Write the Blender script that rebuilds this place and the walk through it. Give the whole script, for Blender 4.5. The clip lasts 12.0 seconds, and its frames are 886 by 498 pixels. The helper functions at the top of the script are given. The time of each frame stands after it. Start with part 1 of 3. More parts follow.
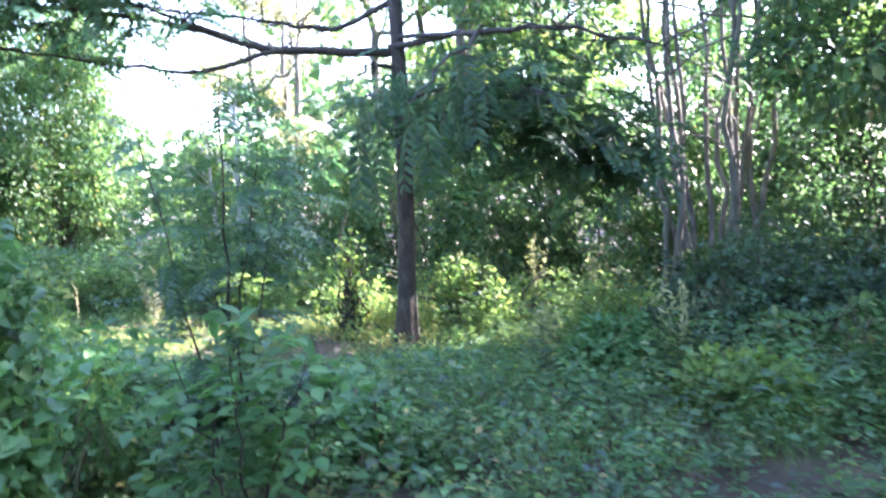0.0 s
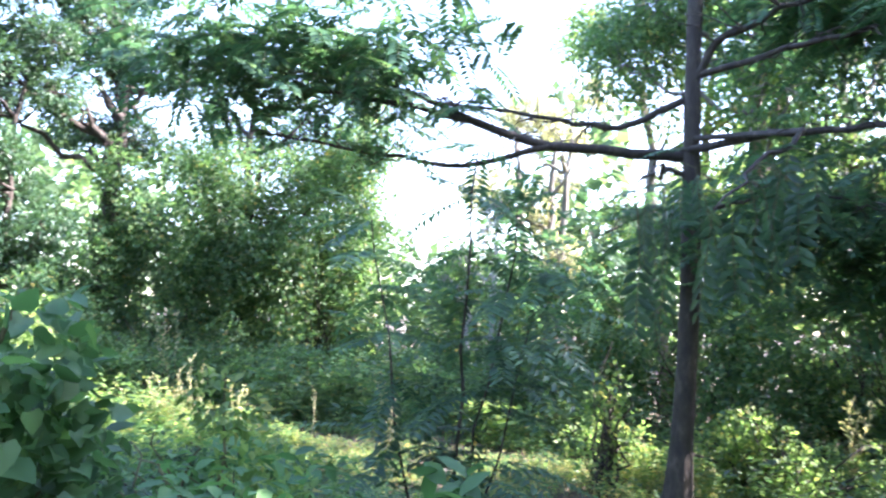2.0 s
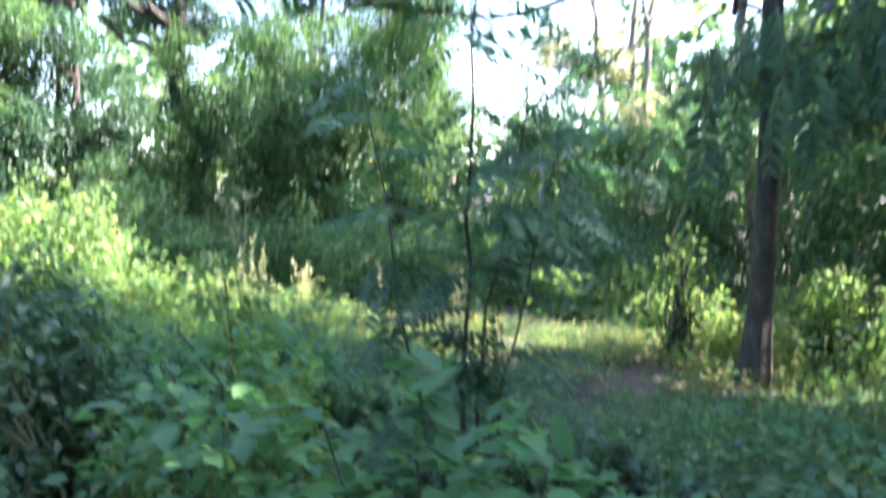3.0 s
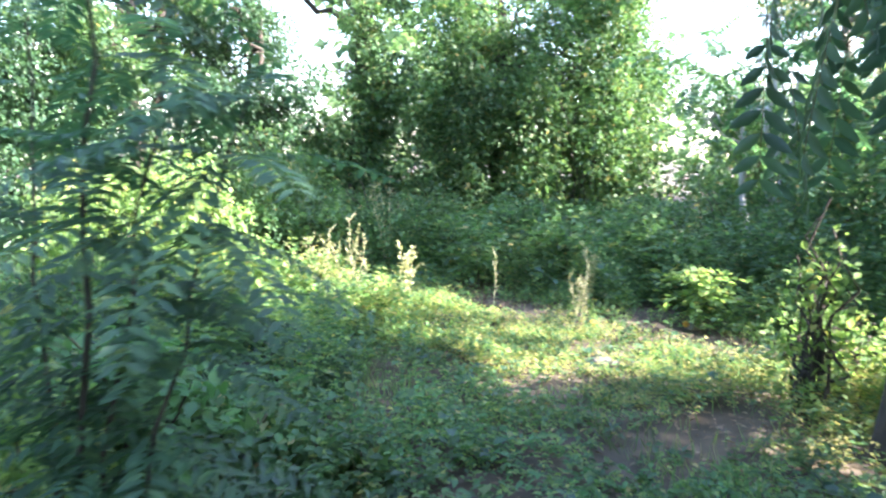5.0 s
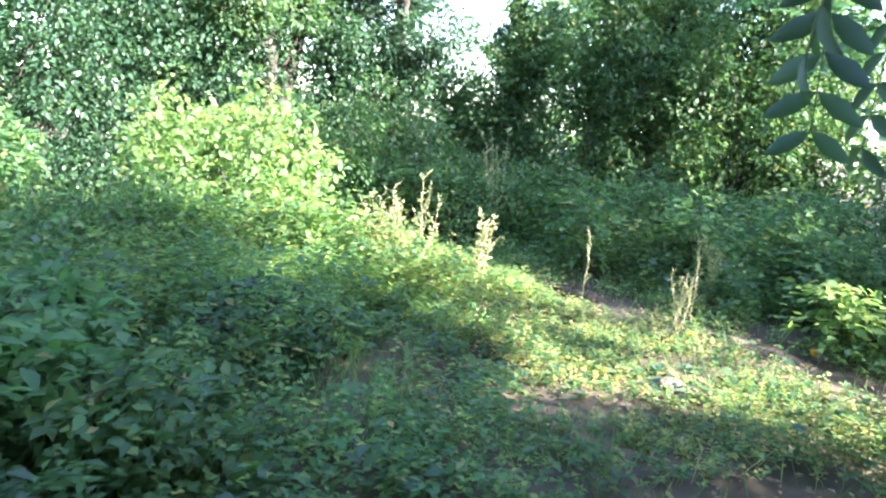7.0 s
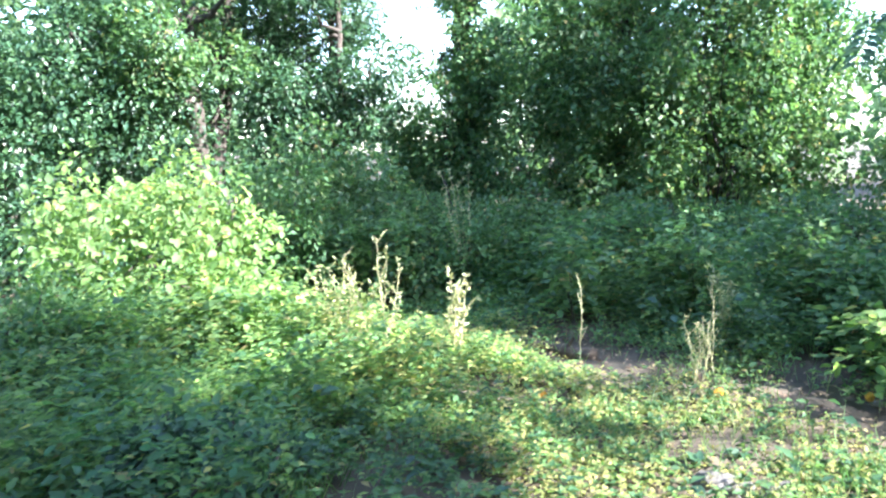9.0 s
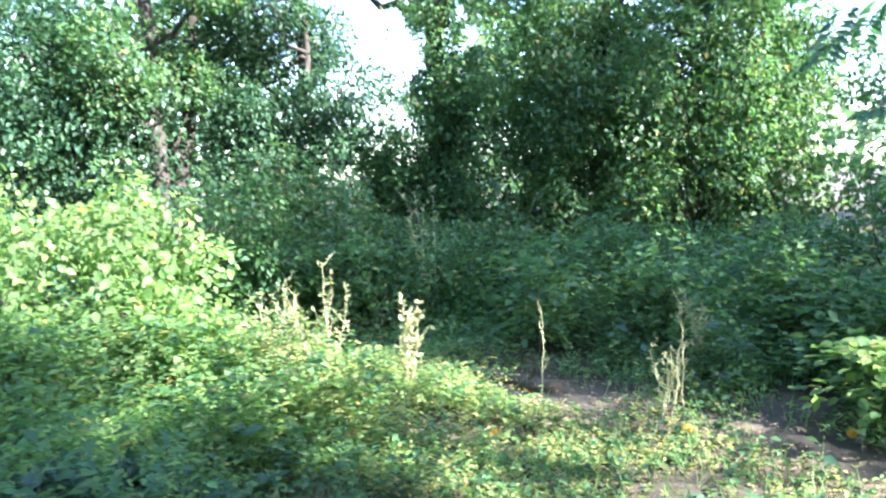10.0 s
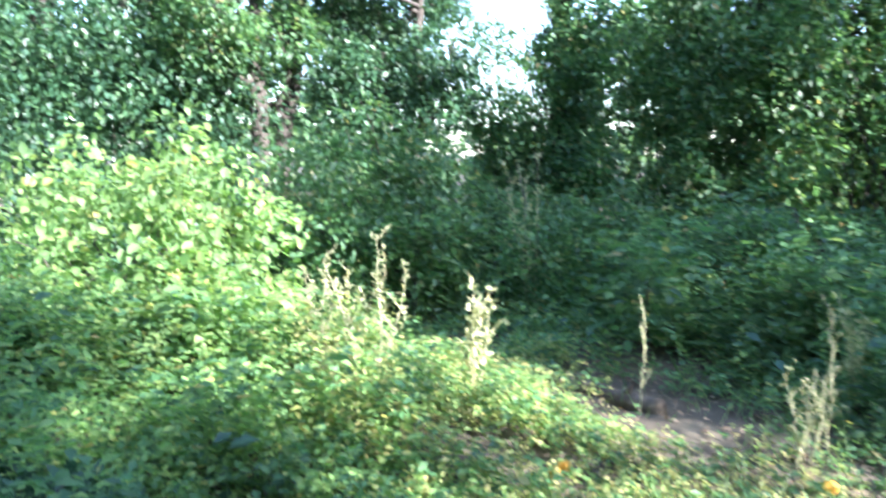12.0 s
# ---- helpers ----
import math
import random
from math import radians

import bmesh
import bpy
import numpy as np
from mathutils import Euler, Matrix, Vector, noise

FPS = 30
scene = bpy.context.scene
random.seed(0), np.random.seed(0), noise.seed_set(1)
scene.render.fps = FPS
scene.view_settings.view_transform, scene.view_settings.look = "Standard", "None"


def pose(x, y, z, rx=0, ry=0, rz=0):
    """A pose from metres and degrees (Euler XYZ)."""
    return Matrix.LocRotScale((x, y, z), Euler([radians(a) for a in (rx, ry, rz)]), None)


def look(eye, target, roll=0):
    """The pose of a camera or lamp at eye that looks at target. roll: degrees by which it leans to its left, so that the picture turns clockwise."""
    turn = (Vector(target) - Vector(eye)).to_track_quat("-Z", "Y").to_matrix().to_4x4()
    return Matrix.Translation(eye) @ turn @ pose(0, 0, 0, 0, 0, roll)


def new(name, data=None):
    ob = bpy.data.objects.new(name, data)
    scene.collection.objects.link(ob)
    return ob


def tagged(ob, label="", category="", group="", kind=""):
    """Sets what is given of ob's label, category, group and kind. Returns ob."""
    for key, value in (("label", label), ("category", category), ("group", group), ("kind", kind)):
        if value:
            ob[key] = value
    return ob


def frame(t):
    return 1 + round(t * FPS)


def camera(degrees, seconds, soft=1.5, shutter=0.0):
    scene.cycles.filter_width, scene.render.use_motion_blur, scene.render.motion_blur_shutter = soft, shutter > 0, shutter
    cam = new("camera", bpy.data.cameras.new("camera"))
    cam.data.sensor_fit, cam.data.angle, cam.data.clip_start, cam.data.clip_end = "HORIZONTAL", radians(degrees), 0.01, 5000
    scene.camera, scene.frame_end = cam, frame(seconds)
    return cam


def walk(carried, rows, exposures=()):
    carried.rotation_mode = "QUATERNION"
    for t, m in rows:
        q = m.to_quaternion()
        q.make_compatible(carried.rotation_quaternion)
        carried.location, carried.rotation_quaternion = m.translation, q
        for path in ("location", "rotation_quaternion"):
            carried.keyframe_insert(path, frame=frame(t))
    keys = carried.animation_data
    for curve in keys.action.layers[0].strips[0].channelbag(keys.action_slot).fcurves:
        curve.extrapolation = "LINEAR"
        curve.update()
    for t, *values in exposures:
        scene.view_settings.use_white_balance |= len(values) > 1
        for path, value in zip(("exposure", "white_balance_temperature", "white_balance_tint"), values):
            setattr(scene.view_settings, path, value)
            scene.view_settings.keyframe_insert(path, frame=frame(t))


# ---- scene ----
cam = camera(57, 12.0, soft=2.2, shutter=0.5)
PATH = [
    (0, (0.826, -1.797, 1.535), (0.706, 0.194, 1.392), -3.25),
    (0.5, (0.709, -1.414, 1.530), (0.483, 0.572, 1.483), -3.80),
    (1, (0.618, -1.117, 1.521), (0.106, 0.816, 1.528), 0.33),
    (1.5, (0.562, -0.845, 1.508), (-0.010, 1.068, 1.637), 0.88),
    (2, (0.492, -0.602, 1.492), (-0.223, 1.258, 1.664), 2.25),
    (2.5, (0.493, -0.521, 1.466), (-0.325, 1.300, 1.586), 1.92),
    (2.8, (0.568, -0.267, 1.483), (-0.313, 1.527, 1.539), 0.13),
    (3, (0.628, -0.078, 1.488), (-0.289, 1.694, 1.341), -0.45),
    (3.2, (0.689, 0.099, 1.480), (-0.254, 1.844, 1.224), 0.00),
    (4.8, (1.298, 1.571, 1.561), (-0.101, 2.982, 1.333), 1.82),
    (5, (1.285, 1.780, 1.567), (-0.155, 3.151, 1.345), 0.72),
    (5.5, (1.337, 2.367, 1.503), (-0.280, 3.529, 1.313), 1.61),
    (6, (1.285, 2.746, 1.440), (-0.391, 3.820, 1.244), 1.09),
    (6.5, (1.185, 3.042, 1.414), (-0.529, 4.034, 1.135), 2.27),
    (6.7, (1.150, 3.156, 1.414), (-0.560, 4.150, 1.117), 5.99),
    (8.3, (0.368, 3.574, 1.545), (-1.376, 4.493, 1.207), 2.88),
    (8.5, (0.293, 3.673, 1.540), (-1.454, 4.601, 1.242), 1.25),
    (9, (0.129, 3.868, 1.591), (-1.554, 4.923, 1.350), -1.33),
    (9.5, (0.039, 3.986, 1.578), (-1.648, 5.047, 1.409), -0.31),
    (10, (-0.065, 4.311, 1.503), (-1.742, 5.389, 1.334), -1.50),
    (10.5, (-0.212, 4.486, 1.488), (-1.898, 5.490, 1.101), -1.82),
    (11, (-0.359, 4.677, 1.423), (-2.099, 5.639, 1.207), -2.01),
    (11.5, (-0.533, 4.963, 1.385), (-2.279, 5.895, 1.099), 0.85),
    (12, (-0.768, 5.150, 1.400), (-2.600, 5.922, 1.178), 0.48),
]
walk(cam, [(t, look(eye, target, roll)) for t, eye, target, roll in PATH], [(0, 3.9, 6000, 30), (1.5, 3.55, 6050, 29), (2.5, 3.2, 6200, 24), (3.2, 3.25, 6200, 20), (5.0, 3.5, 6350, 19), (8.3, 3.25, 5950, 14), (12, 3.1, 5700, 13)])

# ---- light ----
SUN = Vector((0.80, 0.40, 0.60)).normalized()
world = bpy.data.worlds.new("sky")
scene.world = world
world.use_nodes = True
wn = world.node_tree
sky = wn.nodes.new("ShaderNodeTexSky")
sky.sky_type, sky.sun_disc = "NISHITA", False
sky.sun_elevation = math.asin(SUN.z)
sky.sun_rotation = math.atan2(SUN.x, SUN.y)
wn.links.new(sky.outputs[0], wn.nodes["Background"].inputs[0])
wn.nodes["Background"].inputs[1].default_value = 0.15
lamp = bpy.data.lights.new("sun", "SUN")
lamp.energy, lamp.angle, lamp.color = 5.0, radians(0.6), (1.0, 0.94, 0.84)
sun = new("sun", lamp)
sun.matrix_world = look(SUN * 40, (0, 0, 0))


# ---- materials ----
def material(name):
    m = bpy.data.materials.new(name)
    m.use_nodes = True
    nt = m.node_tree
    return m, nt, nt.nodes["Principled BSDF"], nt.nodes["Material Output"]


def ramp(nt, source, stops):
    r = nt.nodes.new("ShaderNodeValToRGB")
    el = r.color_ramp.elements
    while len(el) < len(stops):
        el.new(0.5)
    for e, (p, c) in zip(el, stops):
        e.position, e.color = p, (*c, 1)
    nt.links.new(source, r.inputs[0])
    return r.outputs[0]


def leaf_material(name, stops, clear=0.45, rough=0.5):
    m, nt, bsdf, out = material(name)
    geo = nt.nodes.new("ShaderNodeNewGeometry")
    col = ramp(nt, geo.outputs["Random Per Island"], stops)
    tc = nt.nodes.new("ShaderNodeTexCoord")
    nz = nt.nodes.new("ShaderNodeTexNoise")
    nz.inputs["Scale"].default_value, nz.inputs["Detail"].default_value = 1.3, 4
    nt.links.new(tc.outputs["Object"], nz.inputs["Vector"])
    hs = nt.nodes.new("ShaderNodeHueSaturation")
    mr = nt.nodes.new("ShaderNodeMapRange")
    mr.inputs[1].default_value, mr.inputs[2].default_value = 0.3, 0.7
    mr.inputs[3].default_value, mr.inputs[4].default_value = 0.65, 1.35
    nt.links.new(nz.outputs["Fac"], mr.inputs[0])
    nt.links.new(mr.outputs[0], hs.inputs["Value"])
    hs.inputs["Saturation"].default_value = 0.88
    nt.links.new(col, hs.inputs["Color"])
    nt.links.new(hs.outputs[0], bsdf.inputs["Base Color"])
    bsdf.inputs["Roughness"].default_value = rough
    tr = nt.nodes.new("ShaderNodeBsdfTranslucent")
    warm = nt.nodes.new("ShaderNodeMix")
    warm.data_type, warm.blend_type = "RGBA", "MULTIPLY"
    warm.inputs["Factor"].default_value = 1.0
    warm.inputs["B"].default_value = (1.95, 1.95, 1.3, 1)
    nt.links.new(hs.outputs[0], warm.inputs["A"])
    nt.links.new(warm.outputs["Result"], tr.inputs["Color"])
    mix = nt.nodes.new("ShaderNodeMixShader")
    mix.inputs[0].default_value = clear
    nt.links.new(bsdf.outputs[0], mix.inputs[1])
    nt.links.new(tr.outputs[0], mix.inputs[2])
    nt.links.new(mix.outputs[0], out.inputs[0])
    return m


LEAF = leaf_material("leaf_green", [(0, (0.0355, 0.0952, 0.0382)), (0.5, (0.0558, 0.146, 0.0447)), (0.85, (0.0913, 0.19, 0.051)), (0.97, (0.142, 0.202, 0.0638)), (1, (0.3, 0.224, 0.0765))])
# Dark leaves; on the left trees and shrubs this colour also carries shade.
LEAF_DARK_SHADE = leaf_material("leaf_dark_shade", [(0, (0.0224, 0.0672, 0.0382)), (0.6, (0.0355, 0.101, 0.0447)), (1, (0.0608, 0.134, 0.0447))], 0.35, 0.4)
# Paler greens, mostly for sunlit plants, so sunlight is partly in the colour.
LEAF_LIGHT_SUN = leaf_material("leaf_light_sun", [(0, (0.08, 0.17, 0.045)), (0.6, (0.14, 0.255, 0.06)), (0.95, (0.215, 0.3, 0.078)), (1, (0.4, 0.35, 0.08))], 0.5, 0.6)
LEAF_VINE = leaf_material("leaf_vine", [(0, (0.0406, 0.134, 0.0447)), (0.6, (0.0558, 0.179, 0.051)), (1, (0.0811, 0.213, 0.05))], 0.4, 0.55)
LEAF_FROND = leaf_material("leaf_frond", [(0, (0.0254, 0.084, 0.0447)), (0.7, (0.0406, 0.123, 0.0575)), (1, (0.071, 0.157, 0.051))], 0.4, 0.5)
LEAF_PALE = leaf_material("leaf_pale", [(0, (0.22, 0.26, 0.12)), (0.5, (0.32, 0.33, 0.17)), (1, (0.42, 0.38, 0.22))], 0.4, 0.7)
LEAF_DRY = leaf_material("leaf_dry", [(0, (0.12, 0.075, 0.04)), (0.5, (0.16, 0.105, 0.06)), (1, (0.25, 0.18, 0.11))], 0.15, 0.8)
# Dry yellow-green that also brightens the sunlit strip by its colour.
LEAF_YELLOW_SUN = leaf_material("leaf_yellow_sun", [(0, (0.16, 0.21, 0.05)), (0.6, (0.24, 0.26, 0.07)), (1, (0.36, 0.3, 0.11))], 0.45, 0.6)
GRASS = leaf_material("grass_blade", [(0, (0.0507, 0.134, 0.0382)), (0.6, (0.0913, 0.202, 0.051)), (0.9, (0.163, 0.246, 0.0765)), (1, (0.3, 0.28, 0.14))], 0.4, 0.55)
WOODS = leaf_material("far_leaf", [(0, (0.0406, 0.0952, 0.0447)), (0.6, (0.0659, 0.134, 0.051)), (1, (0.112, 0.179, 0.0638))], 0.45, 0.6)


def rough_material(name, stops, scale, stretch=(1, 1, 1), bump=0.5, rough=0.85):
    m, nt, bsdf, out = material(name)
    tc = nt.nodes.new("ShaderNodeTexCoord")
    mp = nt.nodes.new("ShaderNodeMapping")
    mp.inputs["Scale"].default_value = stretch
    nt.links.new(tc.outputs["Object"], mp.inputs[0])
    a = nt.nodes.new("ShaderNodeTexNoise")
    a.inputs["Scale"].default_value, a.inputs["Detail"].default_value, a.inputs["Roughness"].default_value = scale, 9, 0.68
    nt.links.new(mp.outputs[0], a.inputs["Vector"])
    nt.links.new(ramp(nt, a.outputs["Fac"], stops), bsdf.inputs["Base Color"])
    bp = nt.nodes.new("ShaderNodeBump")
    bp.inputs["Strength"].default_value, bp.inputs["Distance"].default_value = bump, 0.02
    nt.links.new(a.outputs["Fac"], bp.inputs["Height"])
    nt.links.new(bp.outputs[0], bsdf.inputs["Normal"])
    bsdf.inputs["Roughness"].default_value = rough
    return m


BARK = rough_material("bark_brown", [(0.3, (0.02, 0.016, 0.014)), (0.55, (0.055, 0.044, 0.036)), (0.7, (0.12, 0.1, 0.08)), (0.78, (0.3, 0.28, 0.24))], 14, (1, 1, 0.35), 0.9)
BARK_GREY = rough_material("bark_grey", [(0.3, (0.06, 0.055, 0.045)), (0.5, (0.14, 0.13, 0.11)), (0.75, (0.3, 0.28, 0.24))], 9, (1, 1, 0.3), 0.6)
BARK_PALE = rough_material("bark_pale", [(0.3, (0.2, 0.18, 0.16)), (0.5, (0.38, 0.36, 0.33)), (0.75, (0.55, 0.53, 0.5))], 9, (1, 1, 0.3), 0.6)
STEM = rough_material("stem_green", [(0.3, (0.06, 0.07, 0.03)), (0.7, (0.15, 0.14, 0.07))], 20, (1, 1, 0.3), 0.3)
STRAW = rough_material("stem_straw", [(0.3, (0.25, 0.24, 0.13)), (0.7, (0.45, 0.42, 0.26))], 20, (1, 1, 0.3), 0.3)
EARTH = rough_material("earth", [(0.3, (0.03, 0.023, 0.016)), (0.5, (0.065, 0.05, 0.033)), (0.62, (0.11, 0.085, 0.055)), (0.75, (0.17, 0.135, 0.09))], 2.2, (1, 1, 1), 1.0, 0.95)
ROCK = rough_material("pale_stone", [(0.3, (0.05, 0.045, 0.04)), (0.55, (0.13, 0.12, 0.11)), (0.75, (0.28, 0.26, 0.24))], 11, (1, 1, 1), 0.8)
LOG = rough_material("log_wood", [(0.3, (0.03, 0.022, 0.015)), (0.55, (0.08, 0.058, 0.04)), (0.75, (0.17, 0.13, 0.09))], 12, (1, 0.2, 1), 0.9)
FRUIT = rough_material("fruit_skin", [(0.35, (0.6, 0.25, 0.02)), (0.7, (0.75, 0.4, 0.04))], 6, (1, 1, 1), 0.15, 0.45)

# ---- mesh building ----
rng = np.random.default_rng(7)


def unit(v):
    return v / np.maximum(np.linalg.norm(v, axis=-1, keepdims=True), 1e-9)


def rand_dir(n):
    return unit(rng.normal(size=(n, 3)))


def mesh(name, v, f, mat):
    """A mesh from an array of places and an array of faces, all of one size."""
    v, f = np.asarray(v, np.float32), np.asarray(f, np.int32)
    me = bpy.data.meshes.new(name)
    me.vertices.add(len(v))
    me.vertices.foreach_set("co", v.ravel())
    me.loops.add(f.size)
    me.loops.foreach_set("vertex_index", f.ravel())
    me.polygons.add(len(f))
    me.polygons.foreach_set("loop_start", np.arange(0, f.size, f.shape[1], dtype=np.int32))
    me.update(calc_edges=True)
    me.materials.append(mat)
    return me


def part(name, v, f, mat, parent=None, label="", smooth=False):
    me = mesh(name, v, f, mat)
    if smooth:
        me.polygons.foreach_set("use_smooth", np.ones(len(f), bool))
    ob = new(name, me)
    ob.parent = parent
    if name in ("twig_spray", "leaves", "rachis", "foliage", "crown"):
        ob["kind"] = "stuff"
    if label:
        ob["label"] = label
    return ob


def leaf_arrays(base, d, nrm, length, width, shape="plain"):
    """Leaves as folded blades, each an island. plain: two triangles; oval and heart: eight."""
    n = len(base)
    d = unit(d)
    side = unit(np.cross(nrm, d))
    up = np.cross(d, side)
    L, W = np.broadcast_to(length, n)[:, None], np.broadcast_to(width, n)[:, None]
    if shape == "plain":
        mid = base + d * L * 0.45 + up * W * 0.25
        v = np.stack([base, mid + side * W / 2, base + d * L, mid - side * W / 2], 1)
        f = np.array([[0, 1, 2], [0, 2, 3]])
    else:
        prof = {"oval": [(0.22, 0.36), (0.5, 0.5), (0.8, 0.3)], "heart": [(-0.1, 0.34), (0.22, 0.5), (0.62, 0.33)]}[shape]
        rows = [base]
        for s, w in prof:
            drop = -up * L * 0.16 * s * s
            rows += [base + d * L * s + side * W * w + up * W * 0.16 + drop, base + d * L * max(s, 0.05) + drop, base + d * L * s - side * W * w + up * W * 0.16 + drop]
        rows.append(base + d * L - up * L * 0.16)
        v = np.stack(rows, 1)
        f = np.array([[0, 2, 1], [0, 3, 2], [1, 2, 5], [1, 5, 4], [2, 3, 6], [2, 6, 5], [4, 5, 8], [4, 8, 7], [5, 6, 9], [5, 9, 8], [7, 8, 10], [8, 9, 10]])
    k = v.shape[1]
    return v.reshape(-1, 3), (np.arange(n)[:, None, None] * k + f).reshape(-1, 3)


def tube(points, radii, sides=6):
    """A tapered round tube along a line of points."""
    p, r = np.asarray(points, float), np.asarray(radii, float)
    t = unit(np.gradient(p, axis=0))
    a = unit(np.cross(t, np.array([0.31, 0.92, 0.23])))
    b = np.cross(t, a)
    ang = np.linspace(0, 2 * math.pi, sides, endpoint=False)
    v = p[:, None] + r[:, None, None] * (a[:, None] * np.cos(ang)[:, None] + b[:, None] * np.sin(ang)[:, None])
    i, j = np.meshgrid(np.arange(len(p) - 1), np.arange(sides), indexing="ij")
    k = (j + 1) % sides
    f = np.stack([i * sides + j, i * sides + k, (i + 1) * sides + k, (i + 1) * sides + j], -1).reshape(-1, 4)
    return v.reshape(-1, 3), f


def joined(pieces):
    vs, fs, at = [], [], 0
    for v, f in pieces:
        vs.append(v)
        fs.append(f + at)
        at += len(v)
    return np.concatenate(vs), np.concatenate(fs)


def bent(a, b, n=7, sag=0.0, wobble=0.0):
    """A line of points from a to b that sags and wanders."""
    a, b = np.asarray(a, float), np.asarray(b, float)
    s = np.linspace(0, 1, n)[:, None]
    p = a + (b - a) * s
    p[:, 2] += -sag * 4 * (s * (1 - s))[:, 0]
    if wobble:
        w = rng.normal(size=(n, 3)) * wobble
        w[0] = w[-1] = 0
        p += w
    return p


def holes(p, scale, cut):
    """True where a slow wave leaves foliage standing: gives crowns their gaps."""
    q = p * scale
    w = np.sin(q[:, 0] * 1.7 + np.sin(q[:, 1] * 2.1)) + np.sin(q[:, 1] * 1.9 + np.sin(q[:, 2] * 2.3)) + np.sin(q[:, 2] * 2.2 + np.sin(q[:, 0] * 1.6))
    return w > cut


# ground patches to be sunlit; leaves shading them are cut: centre, half length, half width
LANES = [(-2.6, 6.9, 2.3, 0.85), (-5.4, 6.3, 2.0, 1.1), (0.8, 7.0, 1.8, 0.85), (-8.0, 5.2, 2.6, 1.2), (-9.5, 11.5, 2.6, 1.4)]


def in_lane(p):
    g = p[:, :2] - p[:, 2:3] * np.array([SUN.x, SUN.y]) / SUN.z
    ax = unit(np.array([SUN.x, SUN.y]))
    hit = np.zeros(len(p), bool)
    for x, y, a, b in LANES:
        d = g - (x, y)
        hit |= ((d @ ax) / a) ** 2 + ((d @ np.array([-ax[1], ax[0]])) / b) ** 2 < 1
    return hit


def foliage(lumps, n, length, width, shape="plain", cut=-1.1, scale=1.6, droop=0.3, lane=None):
    """Leaves over and in a set of lumps (x, y, z, rx, ry, rz)."""
    n = int(n * 2.05)
    length, width = length * 0.98, width * 1.22
    lumps = np.asarray(lumps, float)
    area = (lumps[:, 3:].prod(1)) ** (2 / 3)
    which = rng.choice(len(lumps), n, p=area / area.sum())
    out = rand_dir(n)
    r = rng.uniform(0.25, 1.1, n) ** 0.5
    p = lumps[which, :3] + out * lumps[which, 3:] * r[:, None]
    keep = holes(p, scale, cut) & (p[:, 2] > 0.03)
    if lane is not None:
        keep &= ~in_lane(p + np.asarray(lane)) | (rng.random(n) < 0.012)
    p, out = p[keep], out[keep]
    m = len(p)
    d = out * 0.7 + rand_dir(m) * 0.8 - np.array([0, 0, droop])
    nrm = unit(out * 0.4 + rand_dir(m) * 0.6 + np.array([0, 0, 0.9]))
    k = rng.uniform(0.6, 1.25, m)
    return leaf_arrays(p, d, nrm, length * k, width * k, shape)


def frond(base, d, length, pairs, leaflet, width, droop=0.35):
    """One feather leaf: the places, ways and normals of its leaflets, and its stalk."""
    base, d = np.asarray(base, float), unit(np.asarray(d, float))
    side = unit(np.cross(d, (0, 0, 1.0)))
    s = np.linspace(0.12, 1, pairs)
    mid = base + d * (s * length)[:, None]
    mid[:, 2] -= droop * length * s ** 2
    along = unit(np.gradient(mid, axis=0))
    b, w, nn = [], [], []
    up = np.cross(side, along)
    for sg in (1, -1):
        b.append(mid)
        w.append(side * sg + along * 0.45 - np.array([0, 0, 0.25]) + rng.normal(size=(pairs, 3)) * 0.1)
        nn.append(-up if up[0, 2] < 0 else up)
    size = np.tile(leaflet * (0.7 + 0.5 * np.sin(s * 2.6)), 2)
    return np.concatenate(b), np.concatenate(w), np.concatenate(nn), size, size * width, np.vstack([base, mid])


def fronds(list_of):
    b, w, n, l, k, stalks = zip(*list_of)
    return (np.concatenate(b), np.concatenate(w), np.concatenate(n), np.concatenate(l), np.concatenate(k)), stalks


def empty(name, x, y, z=0.0):
    ob = new(name)
    ob.empty_display_size = 0.2
    ob.matrix_world = pose(x, y, z)
    return ob


# ---- ground ----
def ground_z(x, y):
    return 0.05 * np.sin(x * 0.7 + 1) * np.sin(y * 0.6) + 0.02 * np.sin(x * 2.3 + y * 1.7)


def bare(x, y):
    """How bare of plants the ground is: the trodden strip."""
    d = np.minimum(((x + 2.3) / 1.1) ** 2 + ((y - 8.1) / 0.5) ** 2, ((x + 0.9) / 0.5) ** 2 + ((y - 6.2) / 0.9) ** 2)
    d = np.minimum(d, ((x + 4.2) / 1.2) ** 2 + ((y - 7.9) / 0.5) ** 2)
    d = np.minimum(d, np.hypot(x + 2.2, y - 6.75) / 0.25)
    d = np.minimum(d, np.hypot((x + 2.2) / 1.1, (y - 6.6) / 0.35) + 1.3)
    return np.exp(-d)


def make_ground():
    a = np.concatenate([-np.geomspace(1500, 16.5, 14), np.linspace(-16, 16, 161), np.geomspace(16.5, 1500, 14)])
    x, y = np.meshgrid(a - 2, a + 4, indexing="ij")
    z = np.where(np.hypot(x + 2, y - 4) < 22, ground_z(x, y), 0)
    z = z + 0.018 * rng.normal(size=z.shape) * (np.hypot(x + 2, y - 4) < 15)
    n = len(a)
    i, j = np.meshgrid(np.arange(n - 1), np.arange(n - 1), indexing="ij")
    k = i * n + j
    f = np.stack([k, k + n, k + n + 1, k + 1], -1).reshape(-1, 4)
    ob = part("ground", np.stack([x, y, z], -1).reshape(-1, 3), f, EARTH, smooth=True)
    return tagged(ob, "brown trodden earth with low weeds and dry leaves", "ground", kind="structure")


make_ground()


